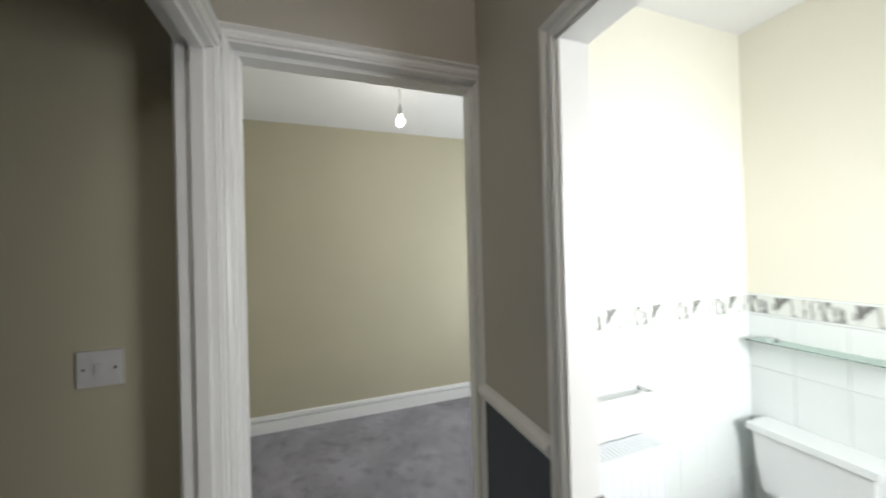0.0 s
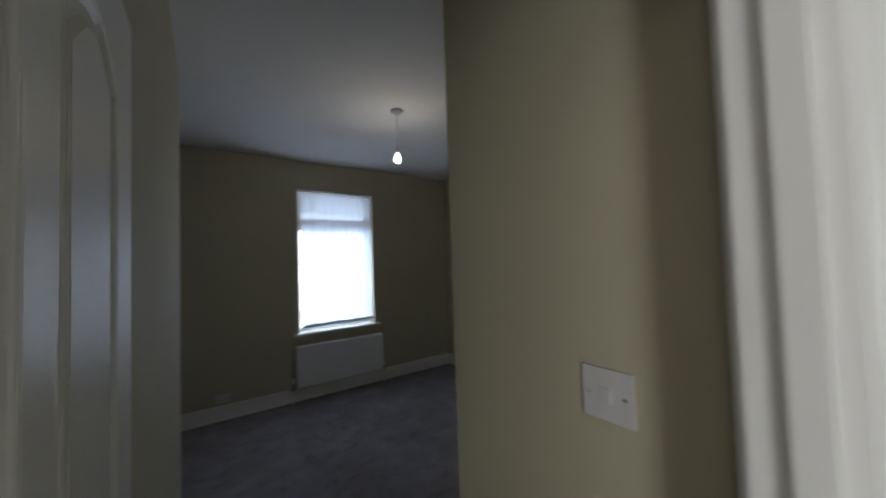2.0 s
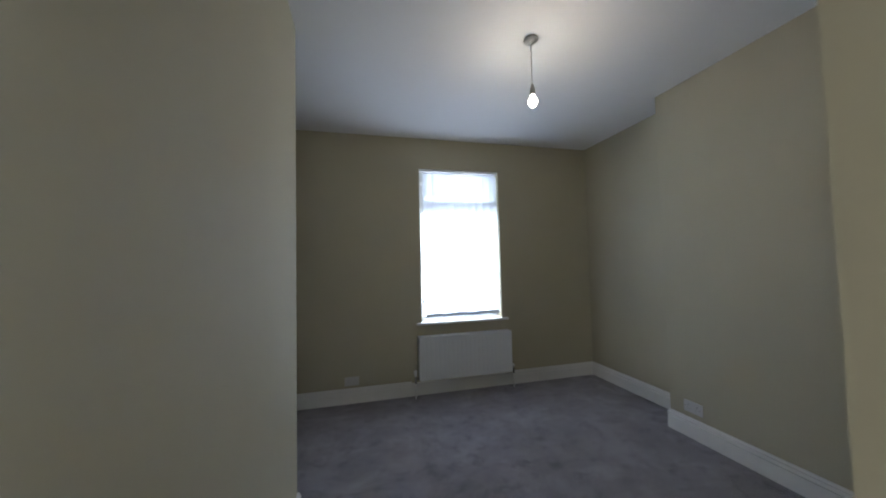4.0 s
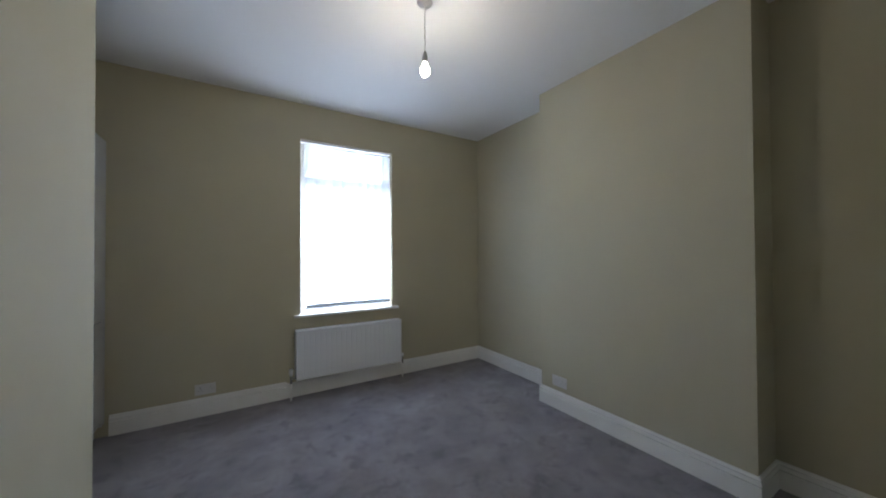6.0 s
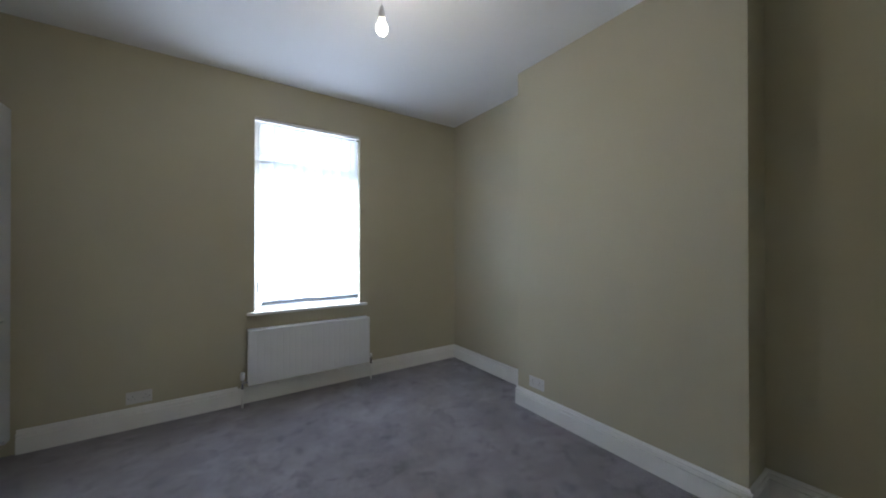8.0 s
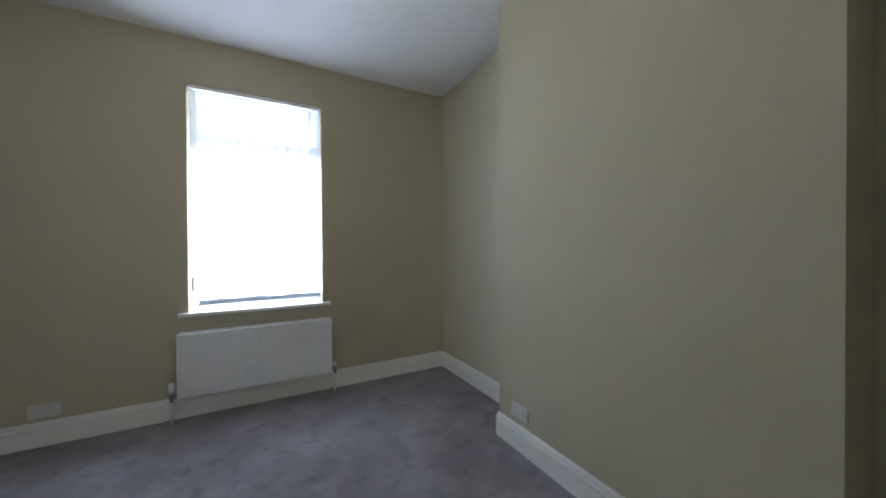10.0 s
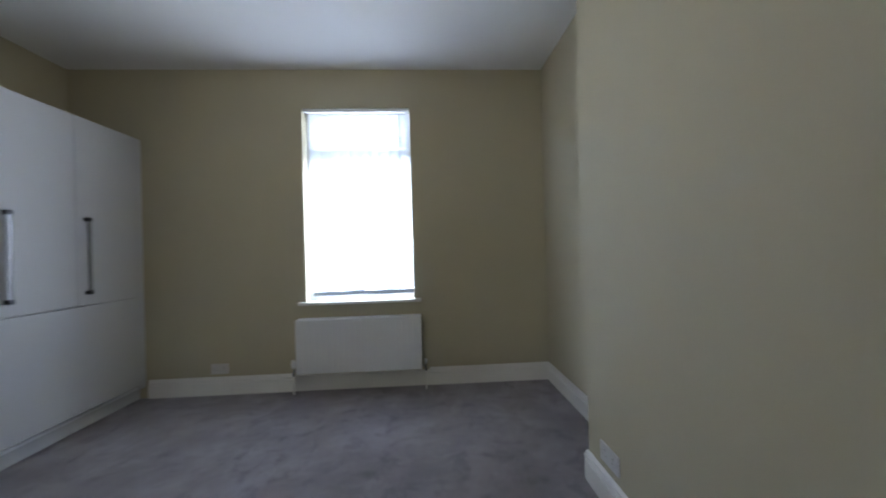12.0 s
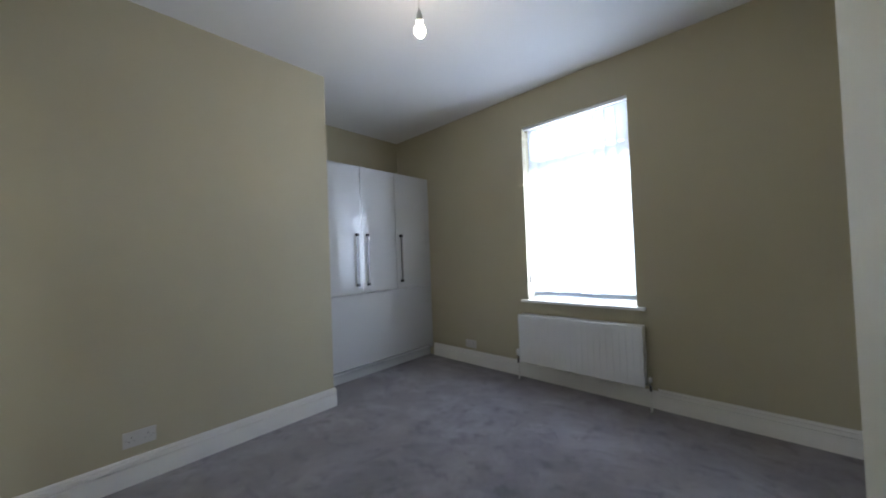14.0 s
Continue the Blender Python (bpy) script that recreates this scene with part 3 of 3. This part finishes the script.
def wardrobe():
    y0, y1, xf, zt = YR, YW - 0.002, -0.355, 2.243
    w = thing("fitted_wardrobe", xf - 0.3, (y0 + y1) / 2, 0, "gloss white fitted wardrobe with bar handles filling the alcove", "wardrobe")
    side = [(y0 + 0.003, y0 + 0.021), (y1 - 0.019, y1 - 0.001)]
    for a, b in side:
        part("side_panel", box(-0.945, xf - 0.022, a, b, 0.10, zt - 0.003), RAD, w, "white side panel")
    part("back_panel", box(-0.945, -0.935, y0 + 0.021, y1 - 0.019, 0.10, zt - 0.003), RAD, w, "white back panel")
    for nm, za in (("base_panel", 0.10), ("shelf", 0.84), ("top_panel", zt - 0.021)):
        part(nm, box(-0.935, xf - 0.022, y0 + 0.021, y1 - 0.019, za, za + 0.018), RAD, w)
    part("plinth", box(-0.93, xf - 0.055, y0 + 0.003, y1 - 0.001, 0, 0.10), GLOSS, w, "pale recessed plinth")
    part("filler_strip", box(xf - 0.020, xf - 0.002, y1 - 0.062, y1, 0.10, zt, bevel=0.001, segments=1), GLOSS, w, "narrow white scribing strip")
    edges = [y0 + 0.004, 5.583, 6.048, y1 - 0.065]
    for k in range(3):
        a, b = edges[k] + 0.002, edges[k + 1] - 0.002
        d = part("door", box(xf - 0.020, xf, a, b, 0.888, zt, bevel=0.0015), GLOSS, w, "gloss white upper door")
        yh = b - 0.062 if k == 0 else a + 0.062
        part("handle", bevelled(boxes(bmesh.new(), (xf + 0.024, xf + 0.034, yh - 0.011, yh + 0.011, 0.98, 1.507)), 0.002, 2), STEEL, d, "long brushed steel bar")
        for z in (0.98, 1.507):
            part("handle_post", box(xf, xf + 0.036, yh - 0.0125, yh + 0.0125, z - 0.014, z + 0.014, bevel=0.002), DARKEND, d, "dark end post")

    part("lower_panel", box(xf - 0.020, xf, y0 + 0.004, y1 - 0.065, 0.135, 0.882, bevel=0.0015), GLOSS, w, "gloss white lower panel")


wardrobe()


def plate(name, centre, right, out, w, h, label, category, double=False, switch=False):
    """A moulded plate on a wall; right and out are unit vectors along and off the wall."""
    c, r, o = Vector(centre), Vector(right), Vector(out)
    m = Matrix((r, (0, 0, 1), o)).transposed().to_4x4()
    m.translation = c
    t = thing(name, *c, label, category, "")

    def put(nm, bm, mat, lab=""):
        bmesh.ops.transform(bm, verts=bm.verts, matrix=m)
        return part(nm, bm, mat, t, lab)

    put("faceplate", box(-w / 2, w / 2, -h / 2, h / 2, 0, 0.009, bevel=0.003), SOCKET, "white moulded faceplate")
    for s in (-1, 1):
        bm = lathe([(0, 0.0098), (0.003, 0.0096), (0.0034, 0.009), (0.0034, 0.006)], 10, (s * (w / 2 - 0.013), 0, 0))
        put("screw", bm, CHROME)
    if switch:
        put("rocker", box(-0.008, 0.008, -0.013, 0.013, 0.008, 0.0135, bevel=0.002), SOCKET)
    else:
        for s in ((-0.036, 0.036) if double else (0,)):
            # dark slabs on the faceplate in place of shaded slots
            put("socket_slot_shade", boxes(bmesh.new(), (s - 0.002, s + 0.002, 0.008, 0.017, 0.0085, 0.0094), (s - 0.014, s - 0.008, -0.012, -0.009, 0.0085, 0.0094), (s + 0.008, s + 0.014, -0.012, -0.009, 0.0085, 0.0094)), DARK)
            put("rocker", box(s + (0.018 if s > 0 else -0.026), s + (0.026 if s > 0 else -0.018), 0.008, 0.024, 0.008, 0.012, bevel=0.0015, segments=1), SOCKET)
    return t


plate("light_switch", (XS, 2.668, 1.352), (0, 1, 0), (-1, 0, 0), 0.087, 0.087, "white single light switch on the olive entry wall", "light switch", switch=True)
plate("double_socket", (0, 3.785, 0.258), (0, 1, 0), (1, 0, 0), 0.146, 0.086, "white double socket above the skirting of the partition wall", "socket", double=True)
plate("double_socket", (XB, 5.06, 0.243), (0, -1, 0), (-1, 0, 0), 0.146, 0.086, "white double socket low on the chimney breast", "socket", double=True)
plate("double_socket", (0.268, YW, 0.226), (1, 0, 0), (0, -1, 0), 0.146, 0.086, "white double socket beside the radiator wall", "socket", double=True)


def panel_door():
    """The bedroom door, folded back against the partition wall: leaf in the y-z plane, its face towards +x."""
    xa, xb, y0, y1, zt = 0.001, 0.022, 2.475, 3.215, 2.06
    d = thing("panel_door", xa, y0, 0.012, "white woodgrain panelled door standing open against the wall", "door")
    part("leaf", box(xa + 0.003, xb - 0.0062, y0, y1, 0.012, zt), GRAIN, d, "white woodgrain moulded leaf")
    s, mid = 0.118, 2.80
    for a, b, c, e, nm in ((y0, y0 + s, 0.012, zt, "stile"), (y1 - s, y1, 0.012, zt, "stile"), (mid - 0.04, mid + 0.04, 0.012, zt, "muntin")):
        part(nm, box(xb - 0.007, xb, a, b, c, e, bevel=0.002), GRAIN, d)
    cols = ((y0 + s, mid - 0.04), (mid + 0.04, y1 - s))
    for a, b in cols:
        part("rail", box(xb - 0.007, xb, a, b, 0.012, 0.21, bevel=0.002), GRAIN, d)
        part("rail", box(xb - 0.007, xb, a, b, 0.74, 0.88, bevel=0.002), GRAIN, d)
        n, arch = 12, []
        for k in range(n + 1):
            u = k / n
            arch.append((a + (b - a) * u, 1.88 + 0.065 * math.sin(math.pi * u)))
        bm = bmesh.new()
        for x in (xb - 0.007, xb):
            lowr = [bm.verts.new((x, y, z)) for y, z in arch]
            up = [bm.verts.new((x, y, zt)) for y, z in arch]
            for i in range(n):
                bm.faces.new([lowr[i], lowr[i + 1], up[i + 1], up[i]])
            if x < xb - 0.001:
                prev = lowr
            else:
                for i in range(n):
                    bm.faces.new([prev[i], prev[i + 1], lowr[i + 1], lowr[i]])
        part("rail", bm, GRAIN, d)
        for z0, top in ((0.88, None), (0.21, 0.74)):
            if top:
                out = [(a, z0), (b, z0), (b, top), (a, top)]
            else:
                out = [(a, z0), (b, z0)] + [(y, z) for y, z in reversed(arch)]
            cy, cz = (a + b) / 2, sum(z for y, z in out) / len(out)
            zmid = (z0 + (top or 1.92)) / 2
            half = ((top or 1.92) - z0) / 2

            def ring(inset, x):
                fy = 1 - inset / ((b - a) / 2)
                fz = 1 - inset / half
                return [bm.verts.new((x, cy + (y - cy) * fy, zmid + (z - zmid) * fz)) for y, z in out]

            bm = bmesh.new()
            rs = [ring(0.0, xb - 0.0005), ring(0.004, xb + 0.002), ring(0.010, xb), ring(0.016, xb - 0.0065), ring(0.028, xb - 0.0065), ring(0.040, xb - 0.001)]
            for p, q in zip(rs, rs[1:]):
                for i in range(len(out)):
                    j = (i + 1) % len(out)
                    bm.faces.new([p[i], p[j], q[j], q[i]])
            bm.faces.new(rs[-1])
            part("panel", bm, GRAIN, d)
    for z in (0.25, 1.75):
        part("hinge", boxes(bmesh.new(), (-0.038, xb - 0.006, y0 - 0.013, y0 - 0.009, z - 0.04, z + 0.04)), BRASSY, d, "steel butt hinge")


panel_door()

# hinge leaf left on the back room lining, and the strike plate of the bathroom door
for z in (0.30, 1.90):
    h = thing("hinge", XL + 0.087, YJ1, z, "steel butt hinge let into the white door lining", "hinge")
    part("hinge_leaf", box(XL + 0.071, XL + 0.103, YJ1 - 0.0035, YJ1, z - 0.045, z + 0.045, bevel=0.001, segments=1), BRASSY, h)
    for k in range(3):
        part("knuckle", rod((XL + 0.105, YJ1 - 0.002, z - 0.044 + k * 0.03), (XL + 0.105, YJ1 - 0.002, z - 0.018 + k * 0.03), 0.0045, 10), BRASSY, h)
k = thing("strike_plate", XC, 1.61, 1.06, "small steel strike plate on the bathroom door lining", "strike plate")
part("plate", bevelled(boxes(bmesh.new(), (XC - 0.0025, XC + 0.0005, 1.600, 1.622, 1.03, 1.095)), 0.001, 1), CHROME, k)
# dark slab on the plate, painted shade of the latch hole
part("latch_hole_shade", box(XC - 0.0034, XC - 0.002, 1.605, 1.617, 1.05, 1.075), DARK, k)

# ---- bathroom ----


def tile_mesh(w, h):
    return mesh_of("tile", box(-w / 2, w / 2, -0.003, 0.003, -h / 2, h / 2, bevel=0.0012, segments=1), TILE)


def tiles(parent, me, name, origin, along, out_turn, nu, nz, w, h, z0):
    for i in range(nu):
        for j in range(nz):
            ob = new(name, me)
            ob.parent = parent
            ob.location = (origin[0] + along[0] * (i + 0.5) * w, origin[1] + along[1] * (i + 0.5) * w, z0 + (j + 0.5) * h)
            ob.rotation_euler = (0, 0, out_turn)


XT, YT, TW, TH = 0.92, -0.21, 0.20, 0.30
wt = structure("wall_tiling", boxes(bmesh.new(), (XT - 0.004, XT, YT, 1.35, 0, 1.205), (-1.04, XT - 0.004, YT, YT + 0.004, 0, 1.20)), TILE, "white glazed wall tiles below a patterned border", "tiles")
me1 = tile_mesh(TW - 0.002, TH - 0.002)
tiles(wt, me1, "tile", (XT - 0.007, YT + 0.004), (0, 1), radians(90), 8, 4, TW, TH, 0)
tiles(wt, me1, "tile", (XT - 0.010, YT + 0.007), (-1, 0), 0, 9, 4, TW, TH, 0)
me2 = mesh_of("border_tile", box(-0.149, 0.149, -0.004, 0.004, -0.048, 0.048, bevel=0.0015, segments=1), BORDER)
me3 = mesh_of("trim_tile", box(-0.149, 0.149, -0.006, 0.006, -0.006, 0.006, bevel=0.003, segments=2), TILE)
for i in range(5):
    for nm, me, z in (("border_tile", me2, 1.263), ("trim_tile", me3, 1.208), ("trim_tile", me3, 1.318)):
        for at, turn in (((XT - 0.007, YT + 0.154 + 0.3 * i, z), radians(90)), ((XT - 0.010 - 0.15 - 0.3 * i, YT + 0.007, z), 0)):
            ob = new(nm, me)
            ob.parent, ob.location, ob.rotation_euler = wt, at, (0, 0, turn)

c = thing("toilet_cistern", 0.44, -0.17, 0.3, "white ceramic close coupled toilet cistern against the tiled wall", "toilet")
bm = box(0.225, 0.665, -0.258, -0.10, 0.26, 0.585)
for v in bm.verts:
    if v.co.z < 0.5:
        v.co.x = 0.445 + (v.co.x - 0.445) * 0.86
        v.co.y = -0.258 + (v.co.y + 0.258) * 0.85
part("tank", bevelled(bm, 0.025, 4), CERAMIC, c, "tapered white ceramic tank")
part("lid", bevelled(boxes(bmesh.new(), (0.21, 0.68, -0.26, -0.085, 0.585, 0.62)), 0.011, 4), CERAMIC, c, "white ceramic lid with a rounded lip")
part("pan", lathe([(0, 0), (0.12, 0), (0.13, 0.05), (0.10, 0.12), (0.13, 0.20), (0.15, 0.24), (0.12, 0.25), (0.10, 0.2), (0, 0.16)], 28, (0.445, 0.06, -0.03 + 0.032)), CERAMIC, c, "white ceramic pan")
part("pan_back", box(0.33, 0.56, -0.255, 0.0, 0.002, 0.28, bevel=0.03, segments=3), CERAMIC, c)

c.location += Vector((0.16, 0.062, 0.012))

g = thing("glass_shelf", 0.45, -0.20, 1.06, "clear glass shelf with green edges on chrome brackets", "shelf")
part("shelf_glass", box(0.10, 0.73, -0.26, -0.14, 1.058, 1.064, bevel=0.001, segments=1), SHELFGLASS, g, "green edged glass")
for x in (0.18, 0.66):
    part("bracket", bevelled(boxes(bmesh.new(), (x - 0.02, x + 0.02, -0.262, -0.225, 1.046, 1.076)), 0.006, 3), CHROME, g, "chrome bracket")

g.location += Vector((0.13, 0.062, 0.013))

r = radiator("towel_radiator", 0.02, 0.56, 0.09, 0.685, 0.0, "white ribbed panel radiator on the tiled bathroom wall", rail=False)
r.matrix_world = pose(XT - 0.01 - 0.06, 0.94, 0.09, 0, 0, -90)
t = thing("towel_rail", 0.87, 0.92, 0.90, "white towel rail above the bathroom radiator", "towel rail")
part("bar", rod((XT - 0.10, 0.66, 0.91), (XT - 0.10, 1.20, 0.91), 0.013, 14), UPVC, t, "white bar")
for y in (0.68, 1.18):
    part("bracket", rod((XT - 0.10, y, 0.91), (XT - 0.011, y, 0.91), 0.010, 12), CHROME, t)
